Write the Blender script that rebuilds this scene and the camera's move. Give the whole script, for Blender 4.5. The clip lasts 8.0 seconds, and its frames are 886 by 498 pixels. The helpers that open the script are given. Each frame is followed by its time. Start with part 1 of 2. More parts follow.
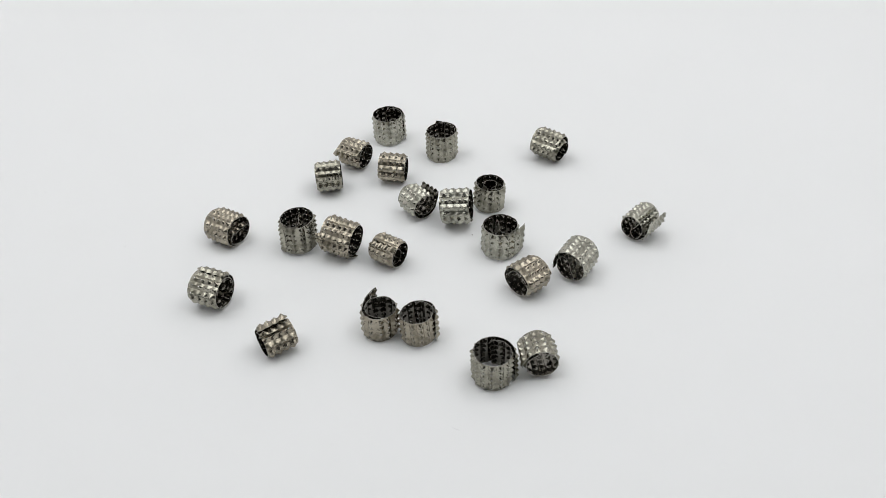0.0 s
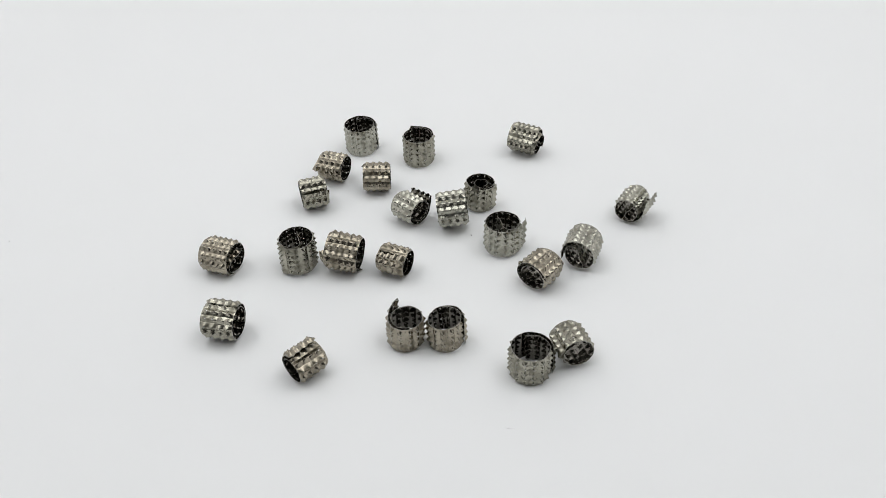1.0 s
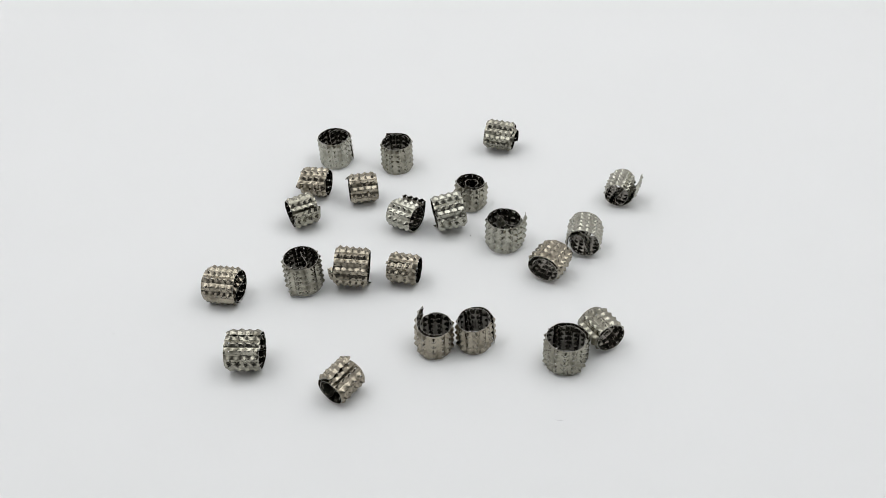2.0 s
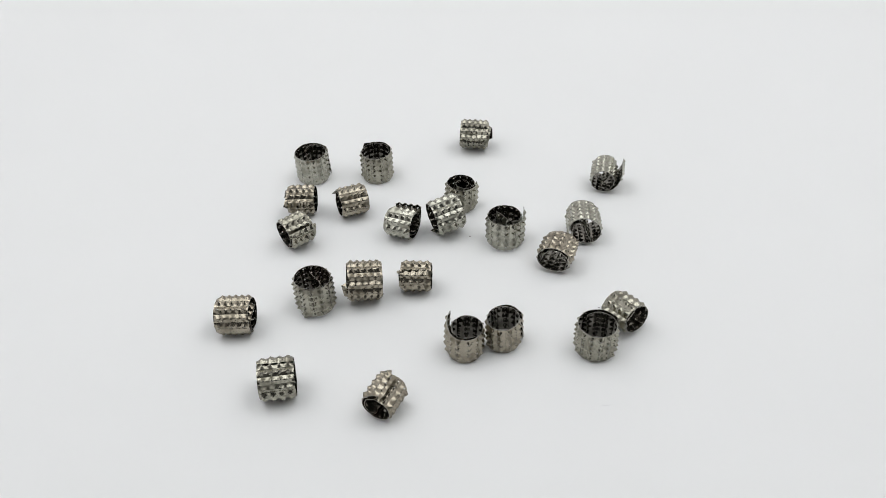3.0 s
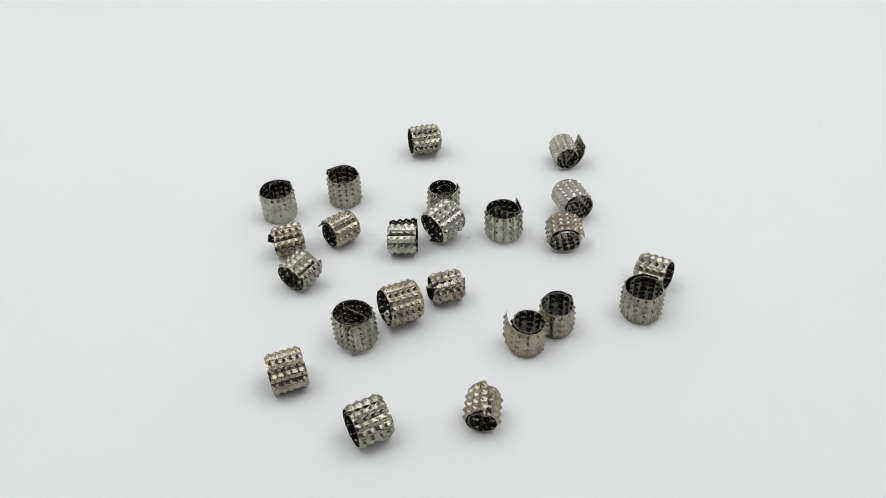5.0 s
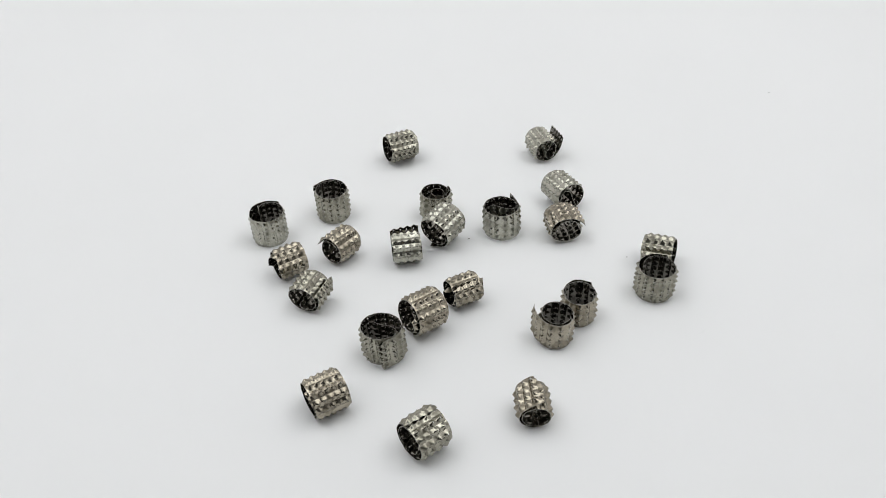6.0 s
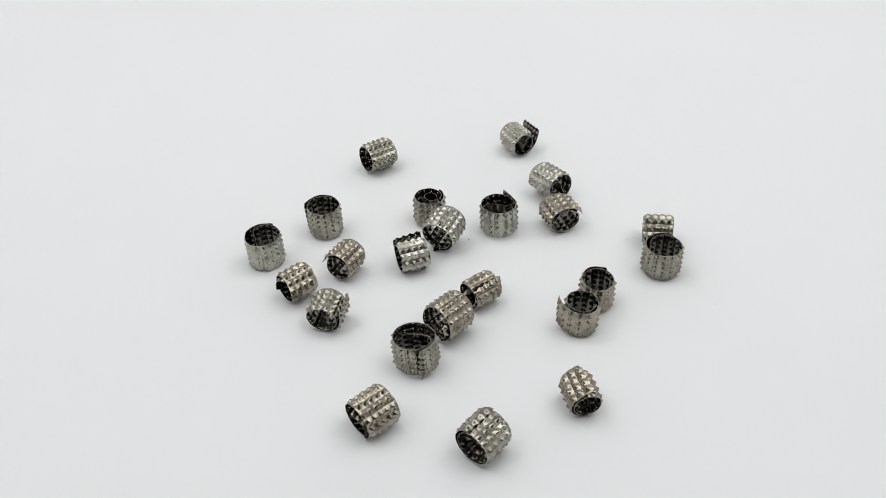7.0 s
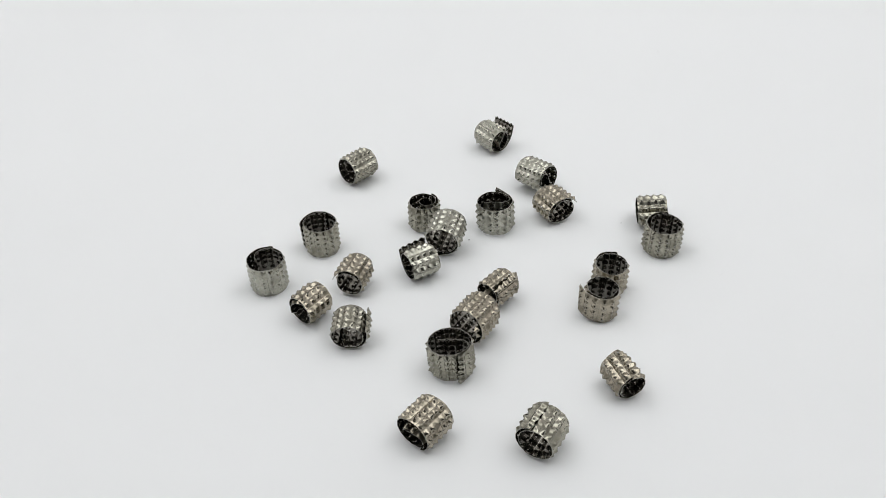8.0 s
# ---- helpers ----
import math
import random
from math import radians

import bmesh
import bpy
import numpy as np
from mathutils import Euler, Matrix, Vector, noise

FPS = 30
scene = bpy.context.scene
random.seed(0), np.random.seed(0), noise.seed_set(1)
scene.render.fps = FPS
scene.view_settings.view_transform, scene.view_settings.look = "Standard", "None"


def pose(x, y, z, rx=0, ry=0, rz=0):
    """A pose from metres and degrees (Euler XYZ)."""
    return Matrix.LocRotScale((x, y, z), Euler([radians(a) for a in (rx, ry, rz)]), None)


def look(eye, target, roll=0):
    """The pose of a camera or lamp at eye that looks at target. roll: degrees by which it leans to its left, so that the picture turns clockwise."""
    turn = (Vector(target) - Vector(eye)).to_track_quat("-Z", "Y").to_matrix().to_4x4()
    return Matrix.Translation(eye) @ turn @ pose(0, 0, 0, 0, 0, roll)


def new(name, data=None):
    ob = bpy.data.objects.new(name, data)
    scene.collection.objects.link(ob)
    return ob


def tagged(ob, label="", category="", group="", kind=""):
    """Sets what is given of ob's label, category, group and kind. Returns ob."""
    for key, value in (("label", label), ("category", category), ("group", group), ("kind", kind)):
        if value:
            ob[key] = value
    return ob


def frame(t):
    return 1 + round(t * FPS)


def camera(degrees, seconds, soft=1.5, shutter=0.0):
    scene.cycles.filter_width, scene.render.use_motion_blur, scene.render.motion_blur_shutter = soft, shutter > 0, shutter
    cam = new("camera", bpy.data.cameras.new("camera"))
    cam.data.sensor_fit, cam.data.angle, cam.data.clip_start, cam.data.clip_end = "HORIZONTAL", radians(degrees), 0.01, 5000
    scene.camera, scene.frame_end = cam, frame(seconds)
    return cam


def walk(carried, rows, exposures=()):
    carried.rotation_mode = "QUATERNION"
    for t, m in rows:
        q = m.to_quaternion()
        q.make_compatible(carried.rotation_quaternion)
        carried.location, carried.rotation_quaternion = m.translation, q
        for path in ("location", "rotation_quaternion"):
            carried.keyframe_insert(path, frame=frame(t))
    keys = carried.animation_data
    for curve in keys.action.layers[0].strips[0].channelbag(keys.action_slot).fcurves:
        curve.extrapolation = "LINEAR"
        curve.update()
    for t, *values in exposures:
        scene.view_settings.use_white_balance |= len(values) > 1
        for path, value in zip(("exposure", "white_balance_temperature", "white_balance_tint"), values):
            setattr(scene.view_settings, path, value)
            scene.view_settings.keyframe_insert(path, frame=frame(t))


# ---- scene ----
MM = 0.001
SECONDS = 8.0
RATE = 10.067          # degrees per second that the turntable turns, counter-clockwise from above

# ---- camera: stands still before the turntable ----
cam = camera(52.65, SECONDS, soft=0.75)
EYE = pose(0, -0.130, 0.10855, 90 - 40.474, 0, 2.734) @ pose(0, 0, 0, 0, 0, -2.178)
walk(cam, [(0.0, EYE), (SECONDS, EYE)])

# ---- world and lights ----
world = bpy.data.worlds.new("world")
world.use_nodes = True
world.node_tree.nodes["Background"].inputs["Color"].default_value = (0.9, 0.95, 1.0, 1)
world.node_tree.nodes["Background"].inputs["Strength"].default_value = 0.02
scene.world = world


def area_lamp(name, m, w, h, watts, colour):
    data = bpy.data.lights.new(name, "AREA")
    data.shape, data.size, data.size_y, data.energy, data.color = "RECTANGLE", w, h, watts, colour
    ob = new(name, data)
    ob.matrix_world = m
    return ob


TENT_W, TENT_D, TENT_H = 0.70, 0.80, 0.60      # inside of the light tent
TENT_Y = 0.08
LAMP = (0.982, 1.0, 1.0)
area_lamp("west_panel_light", look((-0.32, 0.04, 0.46), (0, 0.03, 0.0)), 0.60, 0.30, 1.14, LAMP)
area_lamp("east_panel_light", look((0.32, 0.04, 0.46), (0, 0.03, 0.0)), 0.60, 0.30, 1.14, LAMP)
area_lamp("top_panel_light", look((0, 0.06, 0.59), (0, 0.04, 0.0)), 0.50, 0.40, 1.26, LAMP)


# ---- materials ----
def material(name):
    m = bpy.data.materials.new(name)
    m.use_nodes = True
    return m, m.node_tree.nodes, m.node_tree.links, m.node_tree.nodes["Principled BSDF"]


def noise_node(nodes, links, scale, detail=4.0, rough=0.55, where="Object"):
    coord = nodes.new("ShaderNodeTexCoord")
    tex = nodes.new("ShaderNodeTexNoise")
    tex.inputs["Scale"].default_value, tex.inputs["Detail"].default_value = scale, detail
    tex.inputs["Roughness"].default_value = rough
    links.new(coord.outputs[where], tex.inputs["Vector"])
    return tex


def ramp_node(nodes, links, source, stops):
    r = nodes.new("ShaderNodeValToRGB")
    r.color_ramp.elements[0].position, r.color_ramp.elements[0].color = stops[0]
    r.color_ramp.elements[1].position, r.color_ramp.elements[1].color = stops[-1]
    for p, c in stops[1:-1]:
        r.color_ramp.elements.new(p).color = c
    links.new(source, r.inputs["Fac"])
    return r


def bump(nodes, links, source, strength, distance, bsdf):
    b = nodes.new("ShaderNodeBump")
    b.inputs["Strength"].default_value, b.inputs["Distance"].default_value = strength, distance
    links.new(source, b.inputs["Height"])
    links.new(b.outputs["Normal"], bsdf.inputs["Normal"])


def grey(v, a=1.0):
    return (v, v, v, a)


def steel(name, dark, light, stain, gloss=(0.32, 0.20)):
    """Thin rolled steel: broad oxide patches, fine rolling grain and scratches."""
    m, nodes, links, bsdf = material(name)
    broad = noise_node(nodes, links, 420.0, 3.0)
    fine = noise_node(nodes, links, 5200.0, 5.0, 0.65)
    tone = ramp_node(nodes, links, broad.outputs["Fac"], [(0.30, (*stain, 1)), (0.46, (*dark, 1)), (0.70, (*light, 1))])
    speck = ramp_node(nodes, links, fine.outputs["Fac"], [(0.30, grey(0.86)), (0.62, grey(1.0))])
    mix = nodes.new("ShaderNodeMixRGB")
    mix.blend_type = "MULTIPLY"
    mix.inputs["Fac"].default_value = 0.8
    links.new(tone.outputs["Color"], mix.inputs["Color1"])
    links.new(speck.outputs["Color"], mix.inputs["Color2"])
    links.new(mix.outputs["Color"], bsdf.inputs["Base Color"])
    rough = ramp_node(nodes, links, broad.outputs["Fac"], [(0.3, grey(gloss[0])), (0.7, grey(gloss[1]))])
    links.new(rough.outputs["Color"], bsdf.inputs["Roughness"])
    bsdf.inputs["Metallic"].default_value = 1.0
    bump(nodes, links, fine.outputs["Fac"], 0.25, 0.00004, bsdf)
    return m


# each strip: polished outer face; inner face coloured darker to stand for inside shade
SHADED_INNER = steel("shaded_inner_steel", (0.195, 0.186, 0.165), (0.29, 0.278, 0.25), (0.115, 0.106, 0.09), (0.18, 0.09))
CUT = steel("cut_steel_edge", (0.36, 0.35, 0.32), (0.46, 0.45, 0.41), (0.26, 0.25, 0.22), (0.38, 0.28))
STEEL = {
    "grey": (steel("grey_steel", (0.345, 0.332, 0.274), (0.430, 0.416, 0.350), (0.248, 0.234, 0.188)), SHADED_INNER, CUT),
    "bright": (steel("bright_steel", (0.412, 0.406, 0.348), (0.510, 0.502, 0.435), (0.322, 0.314, 0.264)), SHADED_INNER, CUT),
    "warm": (steel("warm_steel", (0.350, 0.316, 0.252), (0.438, 0.400, 0.324), (0.248, 0.221, 0.168)), SHADED_INNER, CUT),
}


def matt_white(name, colour, scale, grain):
    m, nodes, links, bsdf = material(name)
    broad = noise_node(nodes, links, scale, 3.0)
    fine = noise_node(nodes, links, grain, 4.0)
    lo = tuple(0.985 * c for c in colour)
    tone = ramp_node(nodes, links, broad.outputs["Fac"], [(0.3, (*lo, 1)), (0.7, (*colour, 1))])
    links.new(tone.outputs["Color"], bsdf.inputs["Base Color"])
    bsdf.inputs["Roughness"].default_value = 0.65
    bsdf.inputs["Specular IOR Level"].default_value = 0.25
    bump(nodes, links, fine.outputs["Fac"], 0.06, 0.00005, bsdf)
    return m


WHITE_TOP = matt_white("matt_white_acrylic", (0.80, 0.805, 0.81), 14.0, 2600.0)
FABRIC = matt_white("white_tent_fabric", (0.87, 0.855, 0.855), 9.0, 900.0)
DIM_CEILING = matt_white("dim_ceiling_grey", (0.25, 0.25, 0.25), 9.0, 900.0)
DARK_FRONT = matt_white("dark_front_panel", (0.045, 0.045, 0.045), 9.0, 900.0)
dust_mat, dn, dl, dust_bsdf = material("dark_dust")
dust_bsdf.inputs["Base Color"].default_value = (0.20, 0.19, 0.175, 1)
dust_bsdf.inputs["Roughness"].default_value = 0.9
fibre_mat, dn, dl, fibre_bsdf = material("grey_lint")
fibre_bsdf.inputs["Base Color"].default_value = (0.58, 0.58, 0.59, 1)
fibre_bsdf.inputs["Roughness"].default_value = 0.9


def part(name, bm, mat, parent=None, label=""):
    me = bpy.data.meshes.new(name)
    bm.to_mesh(me)
    bm.free()
    for m in mat if isinstance(mat, tuple) else (mat,):
        me.materials.append(m)
    ob = new(name, me)
    ob.parent = parent
    return tagged(ob, label)


# ---- setting: the light tent ----
def slab(name, x0, x1, y0, y1, z0, z1, mat, label, category):
    bm = bmesh.new()
    bmesh.ops.create_cube(bm, size=1.0, matrix=Matrix.LocRotScale(((x0 + x1) / 2, (y0 + y1) / 2, (z0 + z1) / 2), None, (x1 - x0, y1 - y0, z1 - z0)))
    return tagged(part(name, bm, mat), label, category, kind="structure")


HX, Y0, Y1, TH = TENT_W / 2, TENT_Y - TENT_D / 2, TENT_Y + TENT_D / 2, 0.006
BASE = -0.030
slab("floor", -HX, HX, Y0, Y1, BASE - TH, BASE, FABRIC, "white fabric floor of a light tent", "floor")
slab("wall_west", -HX - TH, -HX, Y0, Y1, BASE, TENT_H, FABRIC, "white fabric side wall of a light tent", "wall")
slab("wall_east", HX, HX + TH, Y0, Y1, BASE, TENT_H, FABRIC, "white fabric side wall of a light tent", "wall")
slab("wall_north", -HX, HX, Y1, Y1 + TH, BASE, TENT_H, FABRIC, "white fabric back wall of a light tent", "wall")
# unseen dark panel added behind the camera, so the steel reflects darkness there
slab("wall_south", -HX, HX, Y0 - TH, Y0, BASE, TENT_H, DARK_FRONT, "added dark panel in place of the light tent's open front", "wall")
# unseen ceiling added in grey to cut the bounce into the ring bores
slab("ceiling", -HX, HX, Y0, Y1, TENT_H, TENT_H + TH, DIM_CEILING, "added unseen grey ceiling that dims light from above", "ceiling")

# ---- the turntable ----
TURNING = []                       # (thing, pose at the start)


CANT = pose(0, 0, 0, 0, 0.42, 0)     # the platter sits slightly off level on its spindle


def turns(ob, m):
    m = CANT @ m
    ob.matrix_world = m
    TURNING.append((ob, m))
    return ob


def lathe(profile, steps):
    """A solid of revolution about z from (radius, height) pairs."""
    bm = bmesh.new()
    rings = []
    for r, h in profile:
        rings.append([bm.verts.new((r * math.cos(2 * math.pi * k / steps), r * math.sin(2 * math.pi * k / steps), h)) for k in range(steps)])
    for a, b in zip(rings, rings[1:]):
        for k in range(steps):
            bm.faces.new((a[k], a[(k + 1) % steps], b[(k + 1) % steps], b[k]))
    bm.faces.new(rings[0][::-1])
    bm.faces.new(rings[-1])
    return bm


turntable = tagged(new("turntable"), "wide round matt white display turntable, slowly turning", "turntable")
part("platter", lathe([(0.196, -0.014), (0.2, -0.012), (0.2, -0.0015), (0.1985, 0.0)], 128), WHITE_TOP, turntable)
part("base", lathe([(0.06, BASE), (0.06, -0.0142)], 64), WHITE_TOP, turntable)
turns(turntable, pose(0, 0, 0))

# ---- the rolled rings ----
PITCH = 1.40 * MM        # one row of spikes along the strip
SHEET = 0.08 * MM       # thickness of the strip


def outline(body_radius, turns_of, tail, inner, rng, squash):
    """The strip's line across its width, as corner points in mm, from the inner end to the flap's end,
    and the counts of its inner coil, outer wrap and flap rows. It winds outwards counter-clockwise and the wrap ends at angle 0."""
    p = PITCH / MM
    rows = max(9, round(2 * math.pi * body_radius * turns_of / p))
    drift = 0.46
    oval, skew = rng.uniform(0.0, 0.045), rng.uniform(0, 6.28)
    if squash:
        oval, skew = squash
    pts = []
    for k in range(rows + 1):
        a = -2 * math.pi * turns_of * (1 - k / rows)
        r = body_radius - drift * (1 - k / rows) ** 1.3 * turns_of + rng.uniform(-0.06, 0.06)
        r *= 1 + oval * math.cos(2 * a + skew)
        pts.append(Vector((r * math.cos(a), r * math.sin(a))))
    step = 2 * math.pi * turns_of / rows
    head = (pts[-1] - pts[-2]).normalized()
    for factor in tail:
        head = Matrix.Rotation(step * factor, 2) @ head
        pts.append(pts[-1] + head * p)
    head = (pts[0] - pts[1]).normalized()
    for factor in inner:
        head = Matrix.Rotation(-step * factor, 2) @ head
        pts.insert(0, pts[0] + head * p * 0.93)
    return pts, len(inner), rows, len(tail)


U_STEPS = (-0.5, -0.43, -0.33, -0.22, -0.11, 0.0, 0.11, 0.22, 0.33, 0.43)
V_STEPS = (-0.5, -0.38, -0.26, -0.13, 0.0, 0.13, 0.26, 0.38)


def strip_mesh(pts, width, mirror, rng, depth, ragged=(0, 0), lift=(0, 0)):
    """A stretch of the strip: rows of four or five punched spikes between bent creases. pts: corner points in mm; lift: mm that its first and last line slide along the axis; depth: how strongly it was punched."""
    n = 5 if width > 5.7 else 4
    margin = 0.03 * width
    cell = (width - 2 * margin) / n
    count = len(pts) - 1
    sgn = -1 if mirror else 1
    bm = bmesh.new()
    wob = Vector((rng.uniform(0, 90), rng.uniform(0, 90), 0))

    def slide(u):
        f = u / count
        return lift[0] * (1 - f) ** 0.6 + lift[1] * f ** 1.5

    def bend(i):
        return (pts[i] - pts[i - 1]).angle_signed(pts[i + 1] - pts[i], 0.0) if 0 < i < count else None

    heights = [(-width / 2, None, 0.0)]
    for k in range(n):
        heights += [(-width / 2 + margin + cell * (k + 0.5 + v), k, v) for v in V_STEPS]
    heights += [(width / 2 - margin, n - 1, 0.5), (width / 2, None, 0.0)]

    lines = []
    for i in range(count):
        a, b = pts[i], pts[i + 1]
        d = b - a
        out = Vector((d.y, -d.x)).normalized()
        bends = [t for t in (bend(i), bend(i + 1)) if t is not None]
        bow = -d.length * (sum(bends) / len(bends) if bends else -0.5) / 8        # the row follows the roll's curve
        tall = depth * rng.uniform(0.41, 0.52)
        lean = rng.uniform(-0.07, 0.07)
        spikes = [(lean + rng.uniform(-0.04, 0.04), rng.uniform(-0.06, 0.06), tall * rng.uniform(0.82, 1.08)) for k in range(n)]
        saddle = tall * rng.uniform(0.30, 0.48)
        for u in U_STEPS + ((0.5,) if i == count - 1 else ()):
            line = []
            for j, (h, k, v) in enumerate(heights):
                du, dv, rise = 0.0, 0.0, 0.0
                if k is not None:
                    su, sv, sh = spikes[k]
                    rho = ((abs(u) / 0.39) ** 2.3 + (abs(v) / 0.52) ** 2.3) ** (1 / 2.3)
                    f = max(0.0, 1 - rho)
                    du, dv = su * f, sv * f
                    ridge = saddle * math.exp(-(u / 0.17) ** 2) * min(1.0, min(j - 1, len(heights) - 2 - j) / 3)
                    rise = max(ridge, sh * min(f, 0.93) ** 1.0 + 0.35 * ridge)
                crease = 0.075 * math.exp(-((0.5 - abs(u)) / 0.06) ** 2)
                q = a + d * (0.5 + u + du) + out * (bow * (1 - 4 * u * u) - crease)
                ripple = 0.07 * noise.noise(Vector((q.x, q.y, h)) * 0.8 + wob)
                if i == 0 and ragged[0]:
                    q -= d.normalized() * (0.5 - u) ** 2 * (0.5 * (h / width) + 0.14 * math.cos(2 * math.pi * (v if k is not None else 0.5)))
                if i == count - 1 and ragged[1]:
                    q += d.normalized() * (0.5 + u) ** 2 * ((0.5 if sum(lift) >= 0 else -0.5) * (h / width) + 0.16 * math.cos(2 * math.pi * (v if k is not None else 0.5)))
                q = q + out * (rise + ripple)
                edge = 0.06 * noise.noise(Vector((q.x * 1.3, q.y * 1.3, h)) + wob) if j in (0, len(heights) - 1) else 0.0
                line.append(bm.verts.new((q.x * MM, sgn * q.y * MM, (h + dv * cell + edge + slide(i + 0.5 + u)) * MM)))
            lines.append(line)
    torn = rng.choice((0, -1))                      # the punch has split each tip on one side
    for i, (p, q) in enumerate(zip(lines, lines[1:])):
        at_tip = i % len(U_STEPS) in (4, 5)
        for j in range(len(p) - 1):
            if at_tip and (j - 5 - torn) % len(V_STEPS) == 0 and rng.random() < 0.92:
                continue
            bm.faces.new((p[j], q[j], q[j + 1], p[j + 1]) if not mirror else (p[j], p[j + 1], q[j + 1], q[j]))
    bm.normal_update()
    bm.faces.ensure_lookup_table()
    row = count // 2
    near = bm.faces.get([lines[row * len(U_STEPS) + k][j] for k, j in ((1, 0), (2, 0), (2, 1), (1, 1))])
    way = pts[row + 1] - pts[row]
    want = Vector((way.y, -sgn * way.x, 0))
    if near.normal.dot(want) < 0:
        bmesh.ops.reverse_faces(bm, faces=bm.faces)
        bm.normal_update()
    skin = bm.faces[:]
    first = set(bm.verts)
    bmesh.ops.solidify(bm, geom=skin, thickness=SHEET)
    bm.normal_update()
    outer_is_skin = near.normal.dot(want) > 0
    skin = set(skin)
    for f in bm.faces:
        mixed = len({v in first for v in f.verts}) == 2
        # slot 1 on the inner side: steel with the inside shade in its colour
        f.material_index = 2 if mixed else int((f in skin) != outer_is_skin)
    for f in bm.faces:
        f.smooth = True
    for e in bm.edges:
        e.smooth = e.is_manifold and e.calc_face_angle(0.0) < radians(62)
    return bm


def rolled_ring(spec, seed, depth, squash):
    x, y, z, axis, radius, width, seam, wind, (tail, rise), (inner, sink), tone, label = spec
    width *= 1.05
    rng = random.Random(seed)
    wrap = 1.02
    pts, ni, nb, nt = outline(radius - (0.13 if axis[0] == "up" else 0.20) - 0.12 * (depth - 1), wrap, tail, inner, rng, squash and (squash, math.pi + 2 * wind * radians(seam)))
    mirror = wind < 0
    ring = tagged(new("packing_ring"), label, "metal ring", "spiked rings on the turntable")
    mat = STEEL[tone]
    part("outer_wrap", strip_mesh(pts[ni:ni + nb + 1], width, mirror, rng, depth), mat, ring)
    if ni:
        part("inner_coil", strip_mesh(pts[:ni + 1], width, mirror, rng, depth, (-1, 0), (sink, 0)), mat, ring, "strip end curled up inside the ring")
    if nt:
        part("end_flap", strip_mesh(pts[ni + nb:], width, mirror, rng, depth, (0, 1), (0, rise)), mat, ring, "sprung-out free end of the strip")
    if axis[0] == "up":                       # leaning slightly; seam: azimuth of the wrap's end
        up = Vector((axis[1], axis[2], 1)).normalized()
        turn = Vector((0, 0, 1)).rotation_difference(up).to_matrix().to_4x4() @ pose(0, 0, 0, 0, 0, seam)
    else:                                     # lying; seam: degrees round the axis from straight up
        az, el = radians(axis[1]), radians(axis[2])
        a = Vector((math.cos(az) * math.cos(el), math.sin(az) * math.cos(el), math.sin(el)))
        side = a.cross(Vector((0, 0, 1))).normalized()
        up = side.cross(a)
        turn = Matrix((up, side, a)).transposed().to_4x4() @ pose(0, 0, 0, 0, 0, seam)
    ring.matrix_world = Matrix.Translation((x * MM, y * MM, z * MM)) @ turn
    bpy.context.view_layer.update()
    low = min((o.matrix_world @ v.co).z for o in ring.children for v in o.data.vertices)
    m = Matrix.Translation((0, 0, 0.00002 - low)) @ ring.matrix_world
    return turns(ring, m)


CURL = (1.15, 1.25, 1.4, 1.6, 1.9, 2.2)
TIGHT = (1.2, 1.35, 1.5, 1.7, 1.9, 2.2, 2.4, 2.5)
SHORT = (1.06, 1.1, 1.16)
CHORD = (1.2, 2.6, 2.2, 0.2, -0.3)
S = "%s spiked steel ring standing upright%s"
L = "%s spiked steel ring lying down%s"
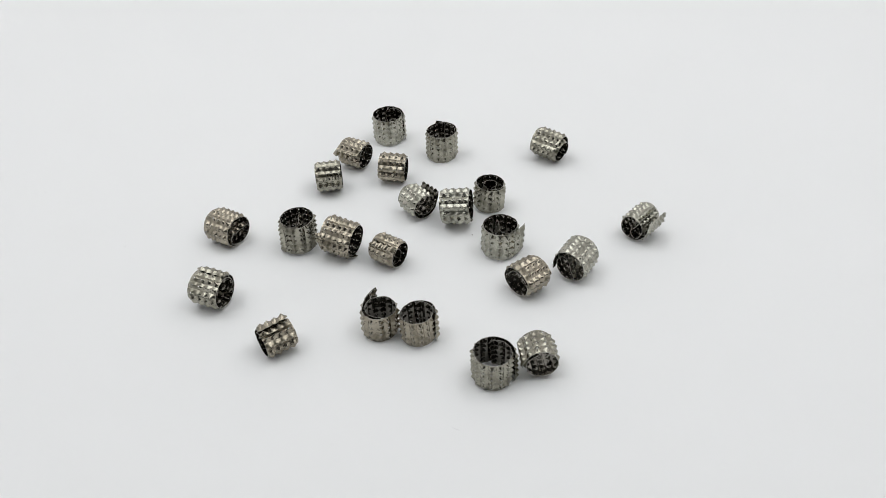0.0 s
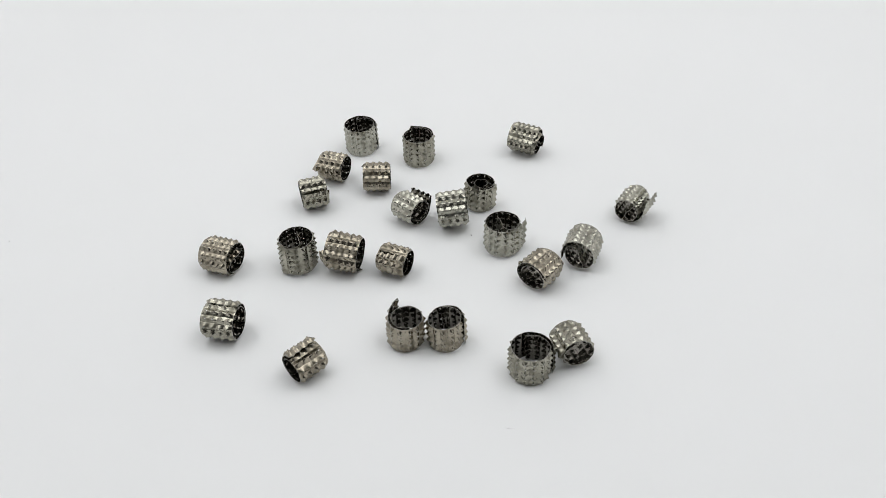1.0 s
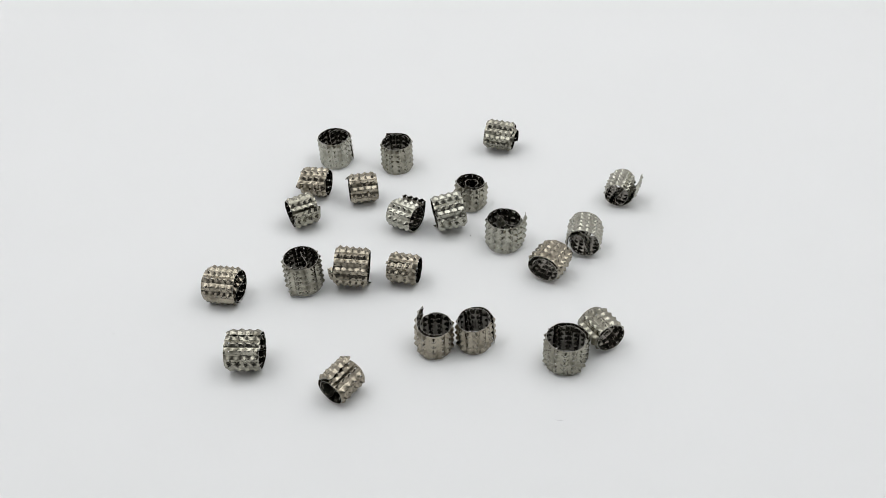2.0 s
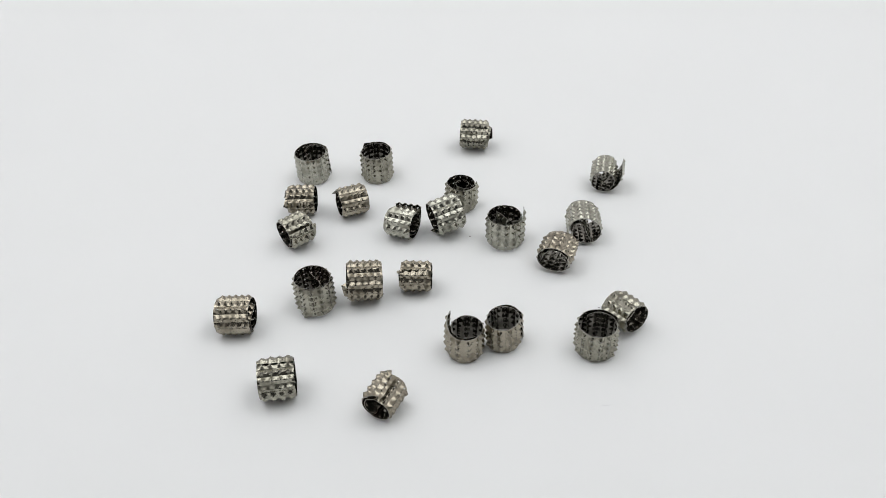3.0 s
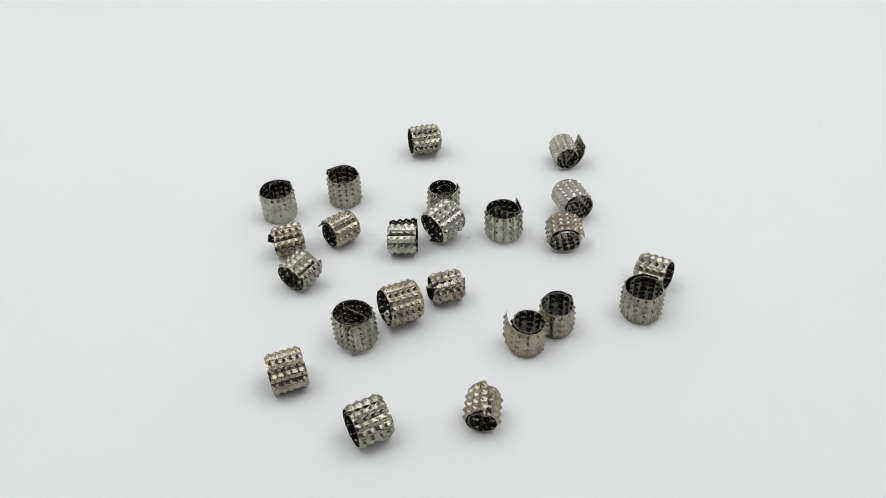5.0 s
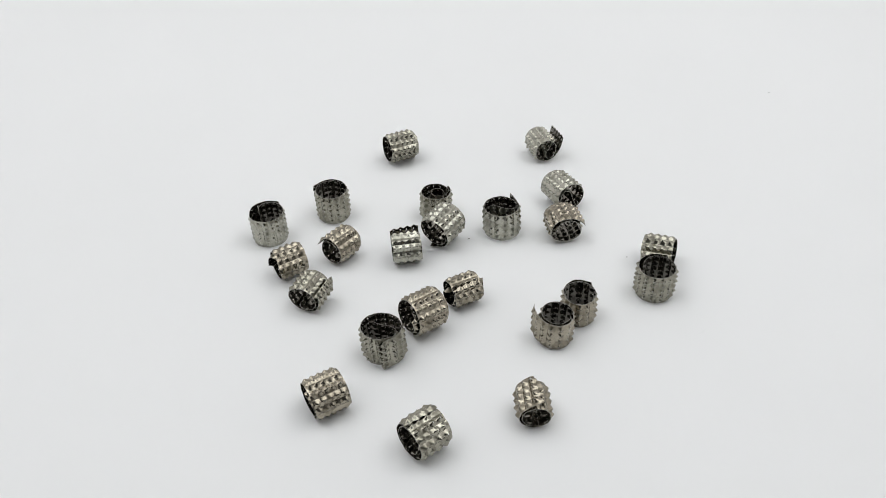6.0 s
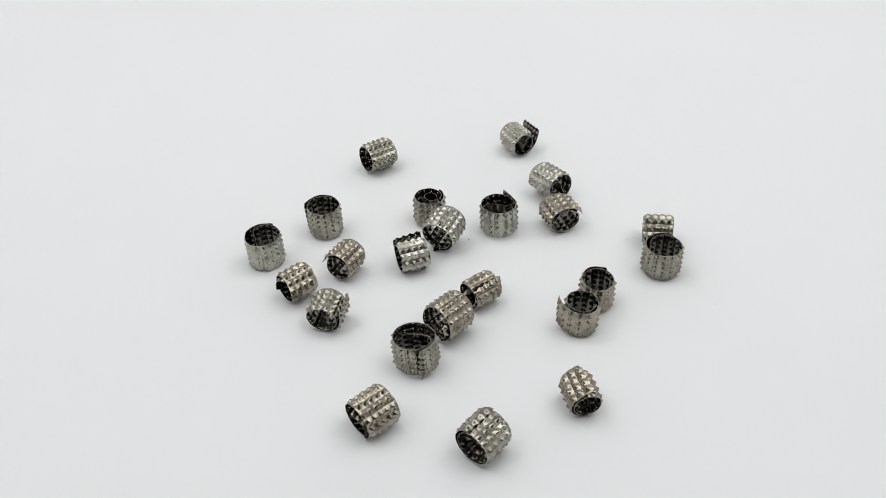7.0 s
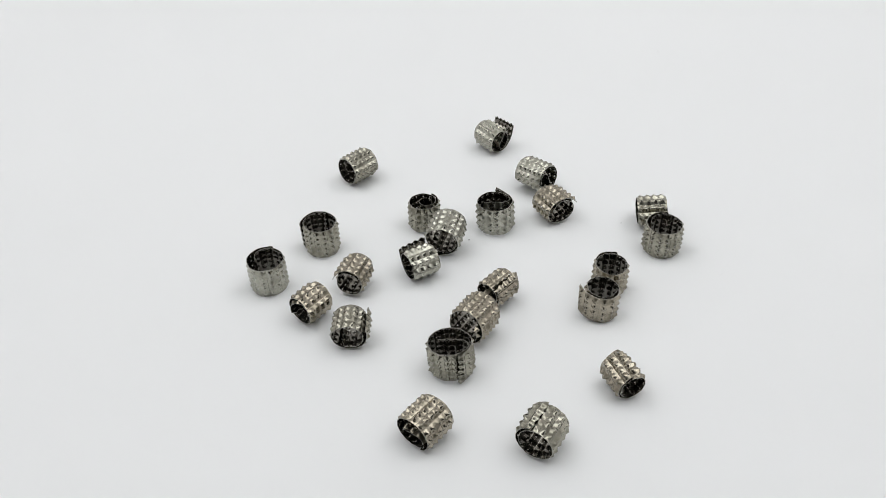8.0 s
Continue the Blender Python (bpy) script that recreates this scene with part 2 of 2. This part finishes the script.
# x, y, z, axis, radius over the spikes, width, seam, winding, (flap, rise), (inner end, slide), tone, label
SPECS = [
    (-18.56, 34.17, 3.09, ("up", -0.023, 0.001), 3.50, 5.79, 14, -1, ((0.7,), -0.02), ((1.3, 1.6, 2.0), 0), "bright", S % ("pale grey", ", free end hugging its wrap")),
    (-7.07, 27.93, 3.05, ("up", 0.005, 0.010), 3.45, 5.78, 84, 1, ((0.75,), 0.3), (SHORT, 0), "grey", S % ("grey", ", free end slightly lifted")),
    (15.51, 26.80, 2.79, ("lie", -34, -2), 3.15, 5.63, 110, 1, ((), 0), (CURL, 0.9), "grey", L % ("grey", ", strip end curled inside")),
    (-24.94, 24.21, 2.76, ("lie", -29, 1), 2.90, 5.02, 22, 1, ((0.7, 0.35), -0.5), ((1.3, 1.6, 2.0), -1.1), "warm", L % ("brownish grey", ", free end sprung out")),
    (-29.46, 16.19, 3.18, ("lie", 8, 2), 3.06, 4.82, 112, -1, ((0.85, 0.8), 0.3), (SHORT, 0), "grey", L % ("grey", ", flap open along its side")),
    (-16.65, 18.89, 2.84, ("lie", -7, -2), 2.91, 5.18, 315, -1, ((0.65,), -0.5), (SHORT, 0), "warm", L % ("brownish grey", ", free end lifted")),
    (-11.32, 8.07, 2.67, ("lie", -51, 1), 2.89, 5.05, 254, 1, ((0.5, 0.35), 0.0), (SHORT, 0), "bright", L % ("bright silvery", ", flap sticking up")),
    (-3.57, 4.95, 3.22, ("lie", -6, 7), 3.45, 5.32, 170, 1, ((0.6,), -0.5), (SHORT, 0), "bright", L % ("bright silvery", " against a standing one")),
    (2.86, 10.48, 2.42, ("up", 0.06, 0.002), 3.14, 5.05, -20, 1, ((), 0), (TIGHT, 0), "grey", S % ("grey", ", tightly curled inside")),
    (4.59, -3.01, 2.58, ("up", 0.021, 0.045), 3.56, 5.34, -38, 1, ((0.5, 0.15), 0.15), (CHORD, 0), "bright", S % ("bright silvery", ", free end sprung outwards")),
    (-46.74, 0.02, 3.36, ("lie", -30, 2), 3.32, 5.50, 150, 1, ((), 0), (CHORD, 0), "warm", L % ("brownish grey", ", strip end curled inside")),
    (-33.14, -1.32, 2.92, ("up", -0.011, 0.054), 3.62, 5.56, -125, -1, ((0.75,), -0.35), (CHORD, 0), "grey", S % ("dark grey", ", strip end crossing its bore")),
    (-24.66, -3.82, 3.33, ("lie", -21, -5), 3.48, 5.70, 150, 1, ((0.7,), 0.5), (SHORT, -1.1), "warm", L % ("bronze-tinted", " beside a standing one")),
    (-15.86, -6.50, 2.63, ("lie", -32, 0), 2.76, 5.08, 62, -1, ((0.45,), 0.25), (CURL, -0.8), "warm", L % ("brownish grey", ", free edge on top")),
    (30.89, 1.54, 2.53, ("lie", -131, 0), 2.80, 5.51, 238, 1, ((0.7, 0.5, 0.3), 0.2), (CHORD, 0), "bright", L % ("silvery", ", flap sprung wide open")),
    (18.00, -9.44, 2.61, ("lie", -121, 3), 3.18, 5.75, 85, 1, ((0.7,), 0.3), (CHORD, 0), "bright", L % ("silvery", " beside another")),
    (9.11, -13.73, 2.65, ("lie", -140, 2), 3.12, 5.21, 335, -1, ((0.85, 0.6), 0.1), (SHORT, 0), "warm", L % ("brownish grey", ", flap lifted on top")),
    (-45.93, -17.40, 3.52, ("lie", -20, -1), 3.30, 5.36, 322, 1, ((0.85,), 0.0), (SHORT, 0), "grey", L % ("grey", ", flap lifted over a gap")),
    (-16.00, -24.07, 2.41, ("up", 0.012, -0.037), 3.06, 5.10, 176, -1, ((0.6, 0.62, 0.7), 0.9), (SHORT, 0), "warm", S % ("brownish grey", ", flap sprung wide open")),
    (-9.51, -25.47, 2.42, ("up", -0.038, -0.005), 3.13, 5.15, 5, -1, ((0.7,), -0.02), (SHORT, 0), "warm", S % ("brownish grey", " against another")),
    (-32.66, -28.44, 2.71, ("lie", -146, -2), 2.70, 5.19, 42, -1, ((0.3, 0.5), 0.3), (SHORT, 0), "warm", L % ("brownish grey", ", flap raised off it")),
    (2.65, -34.36, 2.39, ("up", -0.003, -0.012), 3.50, 5.45, 8, -1, ((0.7,), -0.02), (SHORT, 0), "grey", S % ("grey", " against another")),
    (9.92, -32.15, 2.71, ("lie", -83, 6), 2.93, 5.16, 60, 1, ((0.5,), 0.4), ((1.05,), 0), "grey", L % ("grey", " against a standing one")),
]
PUNCHED = {0: 0.62, 1: 0.8, 9: 0.95, 15: 0.8, 20: 1.1, 21: 1.12, 11: 1.1}     # strips with shallower or deeper spikes
SQUASHED = {16: 0.08, 22: 0.05}                   # pressed flatter than round
for number, spec in enumerate(SPECS):
    rolled_ring(spec, 100 + number, PUNCHED.get(number, 1.0), SQUASHED.get(number, 0))


# ---- dust on the turntable ----
def dust_speck(x, y, size, seed):
    rng = random.Random(seed)
    bm = bmesh.new()
    bmesh.ops.create_icosphere(bm, subdivisions=2, radius=1.0)
    stretch = rng.uniform(0.45, 0.75)
    for v in bm.verts:
        f = 1 + 0.35 * noise.noise(v.co * 1.7 + Vector((seed, 0, 0)))
        v.co = Vector((v.co.x * f, v.co.y * f * stretch, v.co.z * f * 0.35))
        v.co *= size / 2 * MM
    low = min(v.co.z for v in bm.verts)
    ob = tagged(part("dust_speck", bm, dust_mat), "tiny dark dust speck on the white turntable", "dust speck", "dust specks")
    return turns(ob, pose(x * MM, y * MM, -low + 0.00001, 0, 0, rng.uniform(0, 180)))


for number, (x, y, size) in enumerate(((-0.6, 1.1, 0.36), (8.9, -26.8, 0.26), (79.3, -33.2, 0.30), (-88.0, 15.0, 0.28), (-66.4, -2.3, 0.15))):
    dust_speck(x, y, size, 11 + number)


def lint_fibre(x, y, heading):
    """A thin curved fibre, swept as a six-sided tube."""
    bm = bmesh.new()
    rows, rad = [], 0.018 * MM
    for k in range(17):
        u = k / 16
        a = -0.9 + 1.9 * u
        c = Vector((0.95 * math.sin(a), 0.55 * (1 - math.cos(a)), 0.03 + 0.05 * math.sin(3.1 * u))) * MM
        t = Vector((math.cos(a), 0.6 * math.sin(a), 0)).normalized()
        n = Vector((-t.y, t.x, 0))
        r = rad * (0.5 + 0.5 * math.sin(math.pi * (0.1 + 0.8 * u)))
        rows.append([bm.verts.new(c + n * r * math.cos(j * math.pi / 3) + Vector((0, 0, r * math.sin(j * math.pi / 3)))) for j in range(6)])
    for p, q in zip(rows, rows[1:]):
        for j in range(6):
            bm.faces.new((p[j], p[(j + 1) % 6], q[(j + 1) % 6], q[j]))
    bm.faces.new(rows[0][::-1])
    bm.faces.new(rows[-1])
    ob = tagged(part("lint_fibre", bm, fibre_mat), "thin curved grey lint fibre on the white turntable", "lint fibre")
    return turns(ob, pose(x * MM, y * MM, 0, 0, 0, heading))


lint_fibre(-3.0, -45.0, -20)


# ---- everything on the turntable turns with it ----
def motions():
    steps = 32
    for ob, m in TURNING:
        walk(ob, [(SECONDS * k / steps, pose(0, 0, 0, 0, 0, RATE * SECONDS * k / steps) @ m) for k in range(steps + 1)])


motions()
